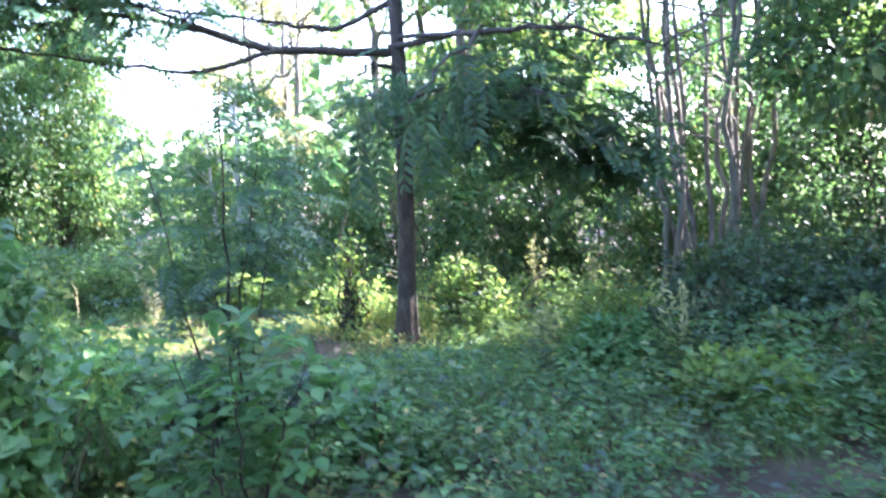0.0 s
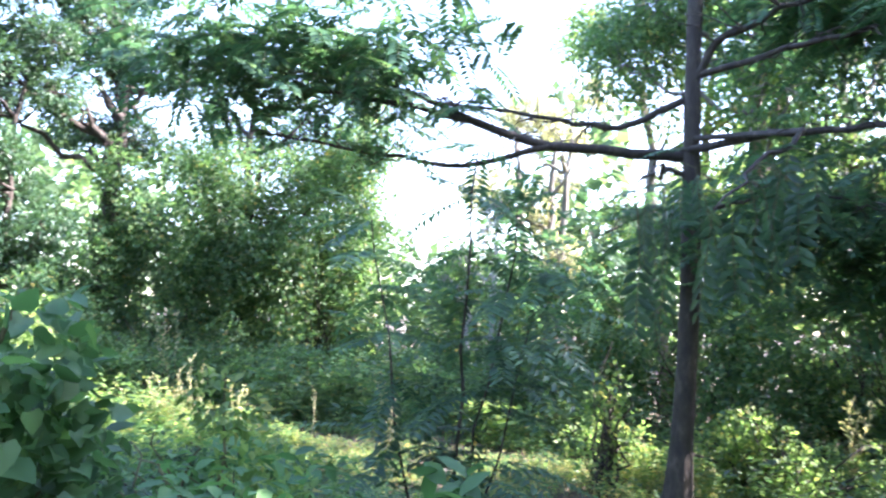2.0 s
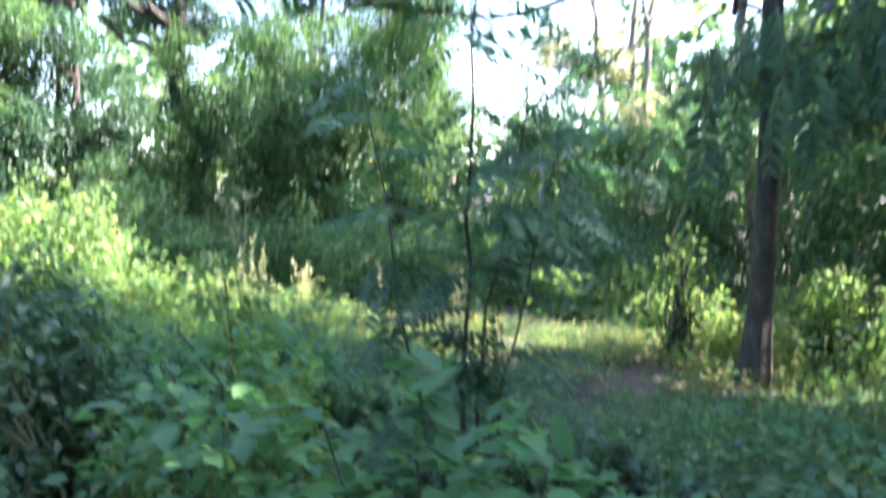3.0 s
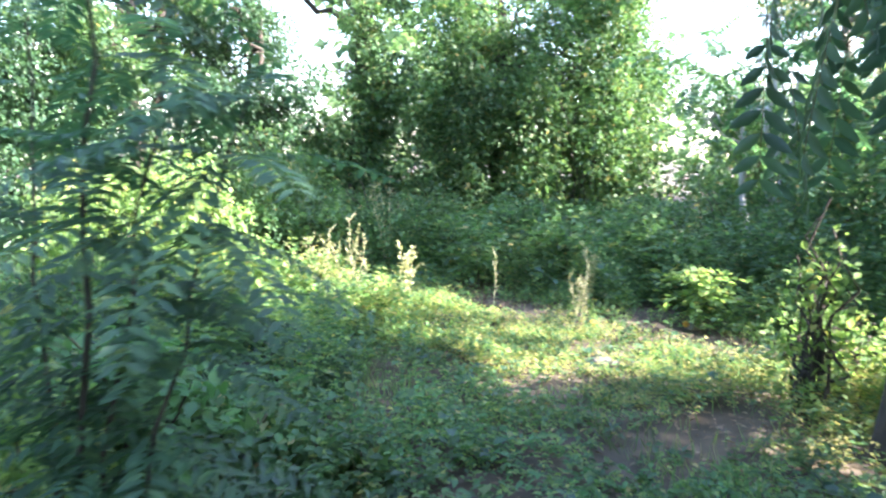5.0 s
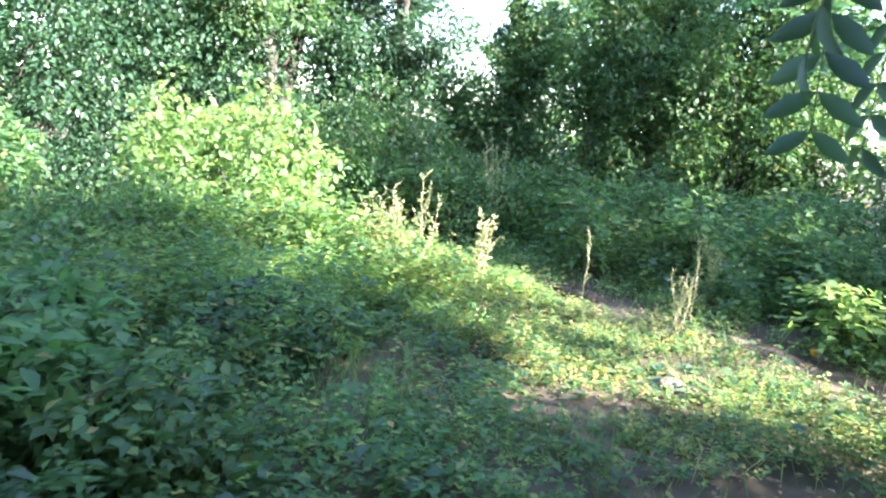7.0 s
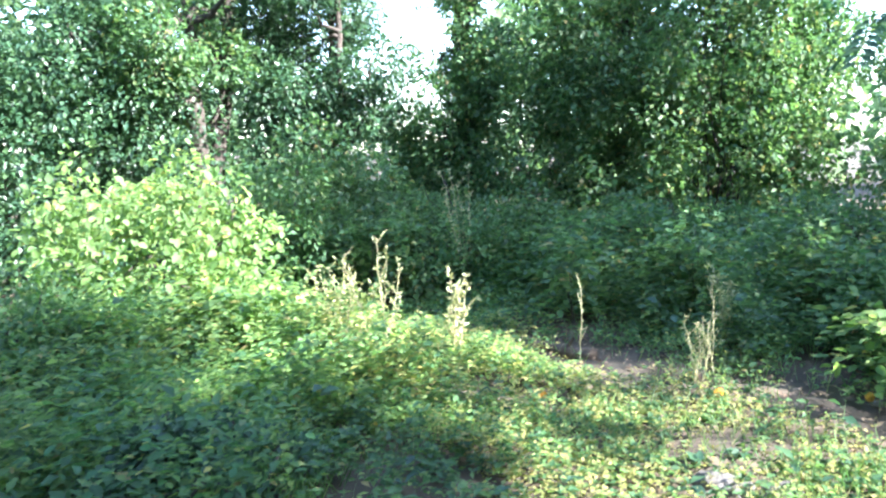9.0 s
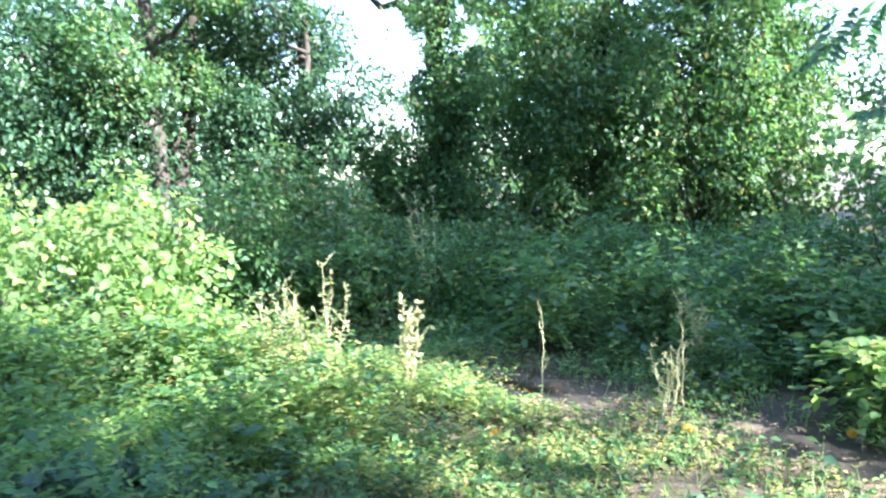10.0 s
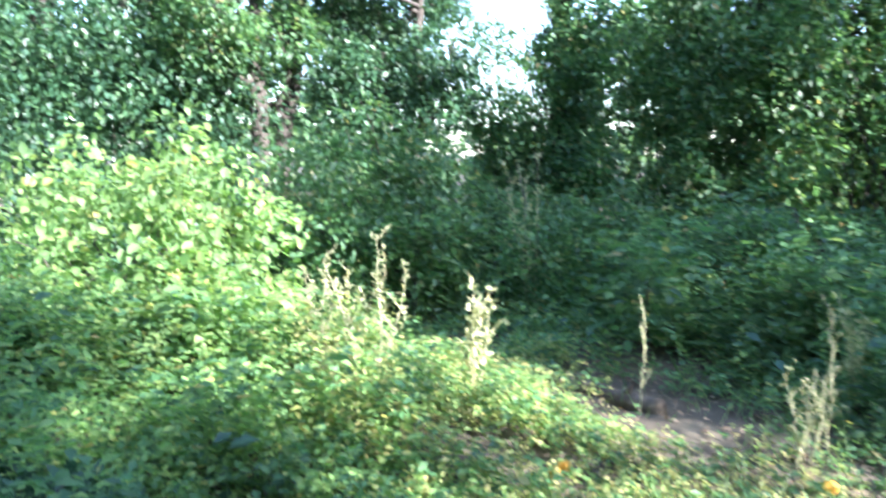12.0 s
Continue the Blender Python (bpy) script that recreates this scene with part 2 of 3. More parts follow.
def tallness(x, y):
    """Height of the low growth."""
    h = 0.13 + 0.05 * np.sin(x * 1.9 + 0.6 * np.sin(y * 2)) * np.sin(y * 1.6)
    for cx, cy, rx, ry, t in HERB_MOUNDS:
        h = h + t * np.exp(-((x - cx) / rx) ** 2 - ((y - cy) / ry) ** 2)
    return np.maximum(h, 0.04) * (0.75 + 0.35 * np.sin(x * 5.3 + 2 * np.sin(y * 3.7)) * np.sin(y * 4.9 + x))


HERB_MOUNDS = [(-2.6, 7.3, 1.7, 0.8, -0.04), (-2.0, 5.4, 1.5, 0.9, -0.04), (-2.4, 3.2, 1.4, 1.2, 0.45), (0.3, 2.9, 1.0, 1.3, 0.32), (2.6, 3.8, 1.6, 2.0, 0.4), (-3.2, 4.7, 1.0, 0.6, 0.26), (-5.2, 6.2, 1.4, 0.7, 0.42),
               (-6.5, 9.6, 3.0, 1.0, 0.75), (-3.0, 10.3, 2.0, 0.9, 0.6), (-6.0, 5.2, 1.6, 0.9, 0.4), (0.6, 7.4, 1.3, 0.7, 0.5), (3.0, 6.8, 1.5, 1.0, 0.45), (-4.5, 2.5, 2.0, 2.5, 0.5), (-1.2, 9.6, 3.0, 0.8, 0.4)]


def low_growth(name, n, x0, x1, y0, y1, length, leaves, mat, label, shape="plain"):
    x, y = rng.uniform(x0, x1, n), rng.uniform(y0, y1, n)
    keep = (rng.random(n) > bare(x, y) * 1.1) & (np.sin(x * 3.1 + 2 * np.sin(y * 1.3)) * np.sin(y * 2.7 + np.sin(x * 2)) > rng.uniform(-1.0, -0.1, n))
    keep &= np.hypot(x - 0.7, y - 0.2) > 0.35
    x, y = x[keep], y[keep]
    n = len(x)
    h = tallness(x, y) * rng.uniform(0.35, 1.25, n)
    z = ground_z(x, y)
    lean = rng.normal(size=(n, 2)) * 0.18
    t = rng.uniform(0.25, 1, (n, leaves))
    t[:, 0] = 1
    ang = rng.uniform(0, 6.283, (n, 1)) + np.arange(leaves) * 2.4
    b = np.stack([x[:, None] + lean[:, :1] * h[:, None] * t, y[:, None] + lean[:, 1:] * h[:, None] * t, z[:, None] + h[:, None] * t], -1)
    d = np.stack([np.cos(ang), np.sin(ang), rng.uniform(-0.35, 0.5, ang.shape)], -1)
    size = length * rng.uniform(0.6, 1.3, ang.shape) * (0.75 + 0.8 * np.minimum(h, 0.6))[:, None]
    nrm = np.stack([rng.normal(size=ang.shape) * 0.35, rng.normal(size=ang.shape) * 0.35, np.ones(ang.shape)], -1)
    v, f = leaf_arrays(b.reshape(-1, 3), d.reshape(-1, 3), nrm.reshape(-1, 3), size.ravel(), size.ravel() * 0.55, shape)
    ob = part(name, v, f, mat)
    return tagged(ob, label, "weeds", kind="stuff")


low_growth("ground_weeds", 26000, -9, 5, 1.2, 10.5, 0.062, 6, LEAF, "dense green broad-leaved weeds covering the clearing floor")
low_growth("ground_weeds", 9000, -7.5, 4, 3.8, 9, 0.045, 6, LEAF_LIGHT_SUN, "pale green small-leaved weeds on the trodden clearing")
low_growth("ground_weeds", 2300, -3.8, 4, 0.9, 5.2, 0.055, 6, LEAF_VINE, "lush dark green weeds beside the walked line", "oval")
low_growth("ground_weeds", 8000, -16, 12, -8, 18, 0.1, 6, LEAF_DARK_SHADE, "dark green undergrowth below the trees")


# extra weeds along the sun strip; their pale yellow adds to its brightness
low_growth("ground_weeds", 7500, -5.6, 0.2, 6.0, 8.0, 0.036, 6, LEAF_YELLOW_SUN, "yellow-green weeds, coloured to brighten the sunlit strip")


low_growth("ground_weeds", 11000, -9.5, -1.2, 8.7, 11.6, 0.055, 7, LEAF, "tall greyish green weeds in shade behind the clearing")
# sun on the bank is partly put into this paler leaf colour
low_growth("ground_weeds", 7000, -8.5, -3.6, 3.8, 7.4, 0.05, 7, LEAF_LIGHT_SUN, "fine sunlit weeds on the bank beside the clearing")


def grass(n):
    x, y = rng.uniform(-8, 4, n), rng.uniform(2.2, 10, n)
    keep = (rng.random(n) > bare(x, y)) & (np.sin(x * 2.2 + 1) * np.sin(y * 1.9 + np.sin(x)) > -0.2)
    x, y = x[keep], y[keep]
    n = len(x)
    b = np.stack([x, y, ground_z(x, y) - 0.01], -1)
    d = np.stack([rng.normal(size=n) * 0.45, rng.normal(size=n) * 0.45, np.ones(n)], -1)
    h = rng.uniform(0.05, 0.17, n) + 0.45 * tallness(x, y)
    v, f = leaf_arrays(b, d, rand_dir(n), h, 0.006)
    tagged(part("grass", v, f, GRASS), "thin green and straw grass blades in the clearing", "grass", kind="stuff")


grass(42000)


def litter(n):
    x, y = rng.uniform(-8, 4, n), rng.uniform(3, 10, n)
    keep = rng.random(n) < 0.25 + bare(x, y)
    x, y = x[keep], y[keep]
    n = len(x)
    b = np.stack([x, y, ground_z(x, y) + rng.uniform(0.012, 0.04, n)], -1)
    d = rand_dir(n) * (1, 1, 0.15)
    nrm = unit(rand_dir(n) * 0.4 + (0, 0, 1))
    s = rng.uniform(0.02, 0.06, n)
    v, f = leaf_arrays(b, d, nrm, s, s * 0.5)
    tagged(part("leaf_litter", v, f, LEAF_DRY), "dry brown fallen leaves on bare earth", "leaf litter", kind="stuff")


litter(14000)


# ---- the slender tree in the clearing ----
def slender_tree():
    x0, y0 = -0.1, 6.5
    t = empty("tree", x0, y0)
    tagged(t, "slender brown-trunked tree with feathery leaves and bare spreading boughs", "tree")
    z = np.linspace(-0.05, 6.5, 22)
    line = np.stack([0.03 * np.sin(z * 1.1) + 0.03 * z, 0.02 * np.sin(z * 1.4), z], -1)
    part("trunk", *tube(line, 0.098 * (1 - 0.085 * z) * (1 + 0.35 * np.exp(-z * 5)) + 0.004 * rng.normal(size=22), 12), BARK, t, "brown rough bark with pale spots", True)
    boughs = [((0, 0, 2.95), (-0.92, -1.0, 2.86), (-1.8, -1.5, 3.1), (-2.8, -1.9, 3.2), 0.05),
              ((-0.9, -1.0, 2.86), (-1.5, -1.3, 2.65), (-2.2, -1.6, 2.75), (-3.1, -1.8, 2.9), 0.026),
              ((-0.95, -1.0, 2.87), (-1.6, -1.3, 3.1), (-2.0, -1.6, 3.25), (-2.6, -1.4, 3.5), 0.026),
              ((0.05, 0, 3.45), (-0.5, -0.2, 3.15), (-1.1, -0.4, 3.25), (-2.4, -0.9, 3.4), 0.034),
              ((0.05, 0, 3.45), (0.25, -0.1, 3.9), (0.9, -0.3, 4.1), (2.0, -0.7, 4.15), 0.045),
              ((0.05, 0, 3.6), (0.8, -0.4, 3.7), (1.5, -0.6, 3.75), (2.4, -0.9, 4.0), 0.032),
              ((0.0, 0, 3.0), (0.9, -0.8, 2.95), (1.6, -1.1, 2.9), (2.4, -1.5, 2.6), 0.036),
              ((0.1, 0, 4.6), (-0.5, 0.5, 5.0), (-1.1, 0.7, 5.3), (-1.8, 0.8, 5.4), 0.04),
              ((0.1, 0, 5.0), (0.7, 0.5, 5.5), (1.2, 0.6, 5.9), (1.7, 0.4, 6.1), 0.04),
              ((0.0, 0, 2.5), (-0.3, 0.6, 2.6), (-0.6, 1.2, 2.55), (-1.1, 1.7, 2.4), 0.02),
              ((0.0, 0, 2.4), (0.5, -0.5, 2.5), (1.0, -1.0, 2.45), (1.6, -1.4, 2.25), 0.022)]
    fl = []
    for *p, r in boughs:
        p = np.array(p)
        s = np.linspace(0, 3, 16)
        line = np.stack([np.interp(s, range(4), p[:, k]) for k in range(3)], -1)
        line[1:-1] = (line[:-2] + line[1:-1] * 2 + line[2:]) / 4 + rng.normal(size=(14, 3)) * 0.012
        part("bough", *tube(line, np.linspace(r, r * 0.25, 16), 8), BARK, t, smooth=True)
        for q in range(5, 16, 1):
            for _ in range(2):
                d = rand_dir(1)[0] * (1, 1, 0.5)
                e = line[q] + d * rng.uniform(0.2, 0.6)
                part("twig", *tube(bent(line[q], e, 5, -0.03, 0.02), np.linspace(r * 0.25, 0.003, 5), 5), BARK, t, smooth=True)
                if (p[0, 2] < 2.7 or (q > 10 and p[-1, 2] > 2.95)) and rng.random() < 0.9:
                    for _ in range(2):
                        fl.append(frond(e, rand_dir(1)[0] * (1, 1, 0.3) + (0, -0.2, 0), rng.uniform(0.22, 0.42), 11, 0.065, 0.3, 0.4))
    # the low feathery skirt on the shaded side
    for cx, cy, cz, rx, ry, rz, n in ((-0.9, 1.5, 2.2, 0.9, 0.7, 0.8, 430), (-1.7, 1.2, 2.3, 0.8, 0.6, 0.8, 420), (1.1, -0.4, 2.35, 1.4, 0.8, 0.85, 430), (2.1, -0.3, 1.8, 0.8, 0.6, 0.6, 190), (-0.1, 0.9, 2.5, 0.8, 0.5, 0.4, 170),
                                      (-2.3, -1.9, 3.45, 1.5, 0.9, 0.8, 240), (-3.3, -2.1, 3.5, 1.0, 0.7, 0.6, 150), (1.4, 0.4, 4.3, 1.3, 0.9, 0.6, 330), (0.8, 0.2, 5.4, 1.5, 1.2, 0.9, 320), (2.0, -0.8, 3.9, 0.9, 0.7, 0.5, 130)):
        c = np.array((cx, cy, cz)) + rand_dir(n) * rng.uniform(0.2, 1, (n, 1)) * (rx, ry, rz)
        c = c[~in_lane(c + np.array((x0, y0, 0))) | (rng.random(n) < (0.1 if cy > 0.8 else 0))]
        for e in c:
            fl.append(frond(e, rand_dir(1)[0] * (1, 1, 0.3), rng.uniform(0.25, 0.45), 11, 0.08, 0.4, 0.35))
    arr, stalks = fronds(fl)
    part("leaves", *leaf_arrays(*arr), LEAF_FROND, t, "dark green feathery leaves")
    part("rachis", *joined([tube(s[::3], np.full(len(s[::3]), 0.002), 3) for s in stalks]), STEM, t)
    # two long thin boughs hung with large-leaflet fronds
    near = np.vstack([(0.05, 0, 3.1), bent((0.9, -1.0, 2.9), (0.36, -2.08, 2.2), 10, -0.05, 0.02)])
    far = np.vstack([(0.0, 0, 2.8), bent((-0.05, -0.5, 2.75), (-0.18, -1.5, 2.4), 10, -0.08, 0.02)])
    hung = [(near, 0.34, -2.06, 2.05, 0.42), (near, 0.46, -1.95, 2.18, 0.42), (near, 0.3, -1.9, 2.3, 0.42), (near, 0.6, -1.75, 2.2, 0.45), (near, 0.7, -1.5, 2.35, 0.5),
            (far, -0.14, -1.5, 2.1, 0.55), (far, -0.18, -1.15, 2.02, 0.5), (far, -0.1, -1.3, 1.8, 0.36), (far, 0.02, -1.1, 2.05, 0.5), (far, -0.1, -1.55, 2.35, 0.4), (far, 0.06, -1.25, 2.4, 0.5), (far, -0.16, -1.05, 2.45, 0.5)]
    for _ in range(10):
        line = (near, far)[int(rng.integers(2))]
        q = line[int(rng.integers(4, 10))] + np.abs(rng.normal(size=3)) * (0.16, 0.14, 0.04)
        hung.append((line, q[0], q[1], max(q[2], 2.35), 0.4))
    for line in (near, far):
        part("bough", *tube(line, np.linspace(0.025, 0.006, 11), 7), BARK, t, smooth=True)
    for line, x, y, z, size in hung:
        q = np.array((x, y, z))
        d = np.array((rng.uniform(-0.15, 0.2), rng.uniform(-0.15, 0.2), -0.8))
        b, w, nn, l, k, s = frond(q, d, size, 7, 0.125, 0.36, 0.1)
        fr = part("frond", *leaf_arrays(b, w, nn, l, k, "oval"), LEAF_DARK_SHADE, t, "dark drooping frond of large leaflets")
        on = line[int(np.argmin(np.linalg.norm(line - q, axis=1)))]
        part("stalk", *tube(np.vstack([bent(on, q, 5, -0.03)[:-1], s]), np.full(len(s) + 4, 0.003), 4), STEM, fr)


slender_tree()


# ---- shrubs ----
def lumps_in(rx, ry, h, n, size):
    out = []
    for _ in range(n):
        a, r = rng.uniform(0, 6.283), math.sqrt(rng.random())
        top = h * (1 - 0.4 * r * r) * rng.uniform(0.8, 1.08)
        s = size * rng.uniform(0.7, 1.25)
        for zz in np.arange(s * 0.5, max(top - s * 0.35, s * 0.51), s * 1.1):
            out.append((rx * r * math.cos(a) + rng.normal() * s * 0.25, ry * r * math.sin(a) + rng.normal() * s * 0.25, zz, s, s, s * 0.8))
    return out


def shrub(x, y, rx, ry, h, n, leaf, mat, label, name="shrub", size=0.4, ratio=0.5, shape="plain", cut=-1.2, scale=1.6, stem=BARK):
    ob = empty(name, x, y)
    tagged(ob, label, "shrub", "shrubs round the clearing")
    lumps = lumps_in(rx, ry, h, max(6, int(rx * ry * 7 / size)), size)
    part("foliage", *foliage(lumps, n, leaf, leaf * ratio, shape, cut, scale, 0.3), mat, ob)
    for l in lumps[:: max(1, len(lumps) // 24)]:
        a, r = rng.uniform(0, 6.283), rng.uniform(0, 0.5)
        part("stem", *tube(bent((rx * r * math.cos(a), ry * r * math.sin(a), -0.05), (l[0], l[1], l[2] + l[5] * 0.8), 7, -0.1, 0.05), np.linspace(0.016, 0.004, 7), 5), stem, ob, smooth=True)
    return ob


# leaves coloured lighter, adding to the sun that falls on this shrub
shrub(-7.4, 5.5, 1.7, 1.0, 1.8, 5400, 0.078, LEAF_LIGHT_SUN, "bright sunlit broad-leaved shrub at the clearing edge", ratio=0.55, shape="oval", cut=-0.7, scale=3.2, size=0.26)
shrub(-6.1, 4.4, 1.1, 0.8, 0.85, 6000, 0.06, LEAF, "half-shaded green shrub at the clearing edge")
shrub(-8.6, 7.6, 1.4, 1.2, 1.9, 11000, 0.075, LEAF, "green shrub with ragged outline behind the sunlit shrub")
shrub(-7.6, 9.2, 1.5, 0.9, 1.25, 9000, 0.065, LEAF, "shaded green shrub behind the clearing")
shrub(-5.6, 10.7, 1.5, 0.8, 1.1, 8000, 0.065, LEAF, "low dull green shrub in deep shade")
shrub(-3.4, 11.0, 1.3, 0.9, 1.4, 8000, 0.065, LEAF, "shaded shrub with fine leaves")
shrub(-9.0, 11.6, 1.5, 1.2, 5.4, 24000, 0.085, LEAF, "tall vine-hung thicket below the dark tree", size=0.5)
shrub(-10.1, 10.5, 0.6, 0.5, 5.6, 9000, 0.075, LEAF, "curtain of creeper hanging on the dark trunk", size=0.35, cut=-0.8, scale=2.4)
shrub(-7.2, 13.0, 1.3, 1.2, 5.4, 18000, 0.09, LEAF, "tall sunlit green thicket", size=0.5)
# part of this thicket's sunlight is its lighter leaf colour
shrub(-8.2, 14.4, 1.4, 1.2, 4.7, 6000, 0.12, LEAF_LIGHT_SUN, "tall sunlit yellow-green thicket", size=0.5)
shrub(-4.3, 14.2, 1.2, 1.2, 3.4, 11000, 0.09, LEAF, "greyish green thicket with dry twigs", size=0.45)
shrub(-2.2, 12.4, 1.3, 1.1, 3.2, 10000, 0.09, LEAF, "dark thicket behind the slender tree", size=0.45)
shrub(-0.4, 11.4, 1.5, 1.0, 3.2, 10000, 0.09, LEAF, "dark thicket behind the slender tree", size=0.45)
shrub(1.9, 10.6, 1.5, 1.0, 3.2, 10000, 0.09, LEAF, "dark tangled thicket in the wood", size=0.45)
shrub(4.6, 10.8, 1.6, 1.2, 3.6, 11000, 0.10, LEAF, "green thicket below the many-stemmed tree", size=0.5)
# the next three get lighter leaves to look sunlit
shrub(0.7, 7.3, 1.0, 0.4, 0.8, 1700, 0.06, LEAF_LIGHT_SUN, "sunlit low bush behind the slender trunk", size=0.2)
shrub(-0.9, 7.5, 0.5, 0.4, 0.7, 700, 0.06, LEAF_LIGHT_SUN, "sunlit low bush beside the slender trunk", size=0.2)
shrub(-0.75, 7.0, 0.16, 0.14, 1.5, 260, 0.07, LEAF_LIGHT_SUN, "sunlit climbing creeper on a thin stem", name="creeper", size=0.1)
shrub(5.7, 8.7, 1.6, 1.0, 3.6, 9000, 0.10, LEAF_DARK_SHADE, "dark thicket behind the many-stemmed tree", size=0.5)
shrub(3.6, 5.6, 1.5, 1.3, 1.0, 8000, 0.08, LEAF_DARK_SHADE, "dark green shrub in shade below the many-stemmed tree")
# shade on these left shrubs is put into a darker leaf colour
shrub(-11.4, 5.6, 1.7, 1.5, 4.6, 22000, 0.085, LEAF_DARK_SHADE, "tall green shrub with bare twigs", size=0.5)
shrub(-10.6, 3.2, 1.8, 1.8, 4.2, 11000, 0.09, LEAF_DARK_SHADE, "tall green shrub at the wood edge", size=0.5)
shrub(-8.0, 2.6, 1.4, 1.2, 1.6, 8000, 0.10, LEAF, "green shrub in half shade")
# darker leaf colour in place of shade falling on this shrub
shrub(-11.8, 8.3, 1.2, 0.9, 5.8, 15000, 0.085, LEAF_DARK_SHADE, "tall dense shrub beside the gap in the trees", size=0.45)
shrub(-11.0, 9.9, 1.2, 1.2, 2.7, 10000, 0.085, LEAF, "dark shrub below the gap in the trees", size=0.45)
shrub(-2.9, 3.3, 0.9, 0.6, 0.55, 2000, 0.09, LEAF_VINE, "low dark leafy bush in shade", size=0.2, shape="oval")
shrub(-3.4, 4.7, 0.7, 0.5, 0.42, 3000, 0.06, LEAF_DARK_SHADE, "low mound of small dark leaves", size=0.18)

for x, y, r, h in ((1.7, 4.4, 0.4, 0.6), (2.6, 4.9, 0.5, 0.8), (3.2, 3.9, 0.5, 0.75), (2.3, 3.2, 0.35, 0.55), (1.9, 5.6, 0.45, 0.6), (3.6, 2.9, 0.5, 0.8), (-0.2, 3.1, 0.3, 0.45),
                   (-1.0, 3.0, 0.35, 0.55), (-1.7, 2.4, 0.5, 1.15), (-2.6, 2.2, 0.6, 1.25), (-1.2, 1.7, 0.4, 0.95), (-2.3, 3.1, 0.5, 1.05), (-3.2, 2.6, 0.6, 1.2), (2.9, 6.1, 0.5, 0.8), (0.15, 2.4, 0.25, 0.5), (-2.0, 3.9, 0.4, 0.5)):
    shrub(x, y, r, r * 0.9, h, int(3600 * r), rng.uniform(0.05, 0.09), (LEAF, LEAF_VINE, LEAF_DARK_SHADE, LEAF_LIGHT_SUN)[int(x * 10) % 4], "small leafy bush among the weeds", name="bush", size=0.15, cut=-1.0, scale=3.0, stem=STEM)

# ---- the heart-leaved creeper beside the walk ----
shrub(-0.68, 0.28, 0.22, 0.22, 1.65, 4000, 0.042, LEAF_VINE, "mound of bright green heart-leaved creeper", name="creeper", size=0.17, ratio=0.85, shape="heart", cut=-1.8, stem=STEM)


# ---- saplings ----
def sapling(x, y, h, forks, mat, label, leaf, shape, feather):
    ob = empty("sapling", x, y)
    tagged(ob, label, "sapling")
    fl, pts = [], []
    for ax, ay, az, r in forks:
        line = bent((0, 0, -0.05), (ax, ay, az), 12, -0.12 * math.hypot(ax, ay), 0.015)
        part("stem", *tube(line, np.linspace(r, r * 0.3, 12), 7), BARK, ob, "thin dark stem", True)
        for q in range(4, 12):
            for _ in range(5 if feather else 3):
                d = rand_dir(1)[0] * (1, 1, 0.35)
                if feather:
                    fl.append(frond(line[q], d, rng.uniform(0.25, 0.42), 12, leaf, 0.3, 0.25))
                else:
                    for s in np.linspace(0.08, 0.38, 5):
                        pts.append((line[q] + d * s + (0, 0, 0.05 - 0.4 * s * s), d + rng.normal(size=3) * 0.6))
    if feather:
        arr, stalks = fronds(fl)
        part("leaves", *leaf_arrays(*arr), mat, ob)
    else:
        b, d = np.array([p for p, _ in pts]), np.array([p for _, p in pts])
        part("leaves", *leaf_arrays(b, d * (1, 1, 0.4), unit(rng.normal(size=b.shape) * 0.3 + (0, 0, 1)), leaf * rng.uniform(0.7, 1.2, len(b)), leaf * 0.6, shape), mat, ob)


sapling(-0.62, 2.38, 2.0, [(0.06, 0.12, 2.2, 0.012), (0.2, 0.22, 1.95, 0.009), (0.3, 0.34, 1.7, 0.008), (-0.4, 0.1, 1.9, 0.009)], LEAF_FROND, "thin forked sapling with feathery dark leaves", 0.06, "plain", True)
sapling(-0.3, 1.55, 1.0, [(0.0, 0.1, 0.92, 0.009), (0.3, 0.1, 0.85, 0.008), (-0.25, 0.0, 0.9, 0.008), (0.5, 0.25, 0.75, 0.007)], LEAF_VINE, "broad-leaved green sapling beside the walk", 0.1, "oval", False)
sapling(-1.3, 1.9, 0.9, [(0.0, 0.1, 0.9, 0.009), (0.3, -0.2, 0.85, 0.008), (-0.35, 0.1, 0.8, 0.008)], LEAF_VINE, "broad-leaved green sapling beside the walk", 0.09, "oval", False)
sapling(-1.9, 3.0, 0.7, [(0.0, 0.1, 0.75, 0.009), (0.3, 0.2, 0.7, 0.008), (-0.35, 0.1, 0.65, 0.008)], LEAF_VINE, "low broad-leaved green sapling", 0.09, "oval", False)
sapling(-5.6, 5.72, 0.6, [(0, 0, 0.6, 0.007), (0.12, 0.1, 0.52, 0.006)], LEAF_LIGHT_SUN, "small sunlit sapling with large pale leaves", 0.13, "oval", False)
sapling(-5.2, 8.5, 0.95, [(0, 0, 0.95, 0.007), (0.15, -0.1, 0.8, 0.006)], LEAF, "small shaded sapling with one pale leaf spray", 0.1, "oval", False)
sapling(-2.5, 8.7, 0.55, [(0, 0, 0.55, 0.007), (0.15, -0.1, 0.5, 0.006), (-0.15, 0.1, 0.5, 0.006)], LEAF_LIGHT_SUN, "small green seedling on trodden earth", 0.09, "oval", False)

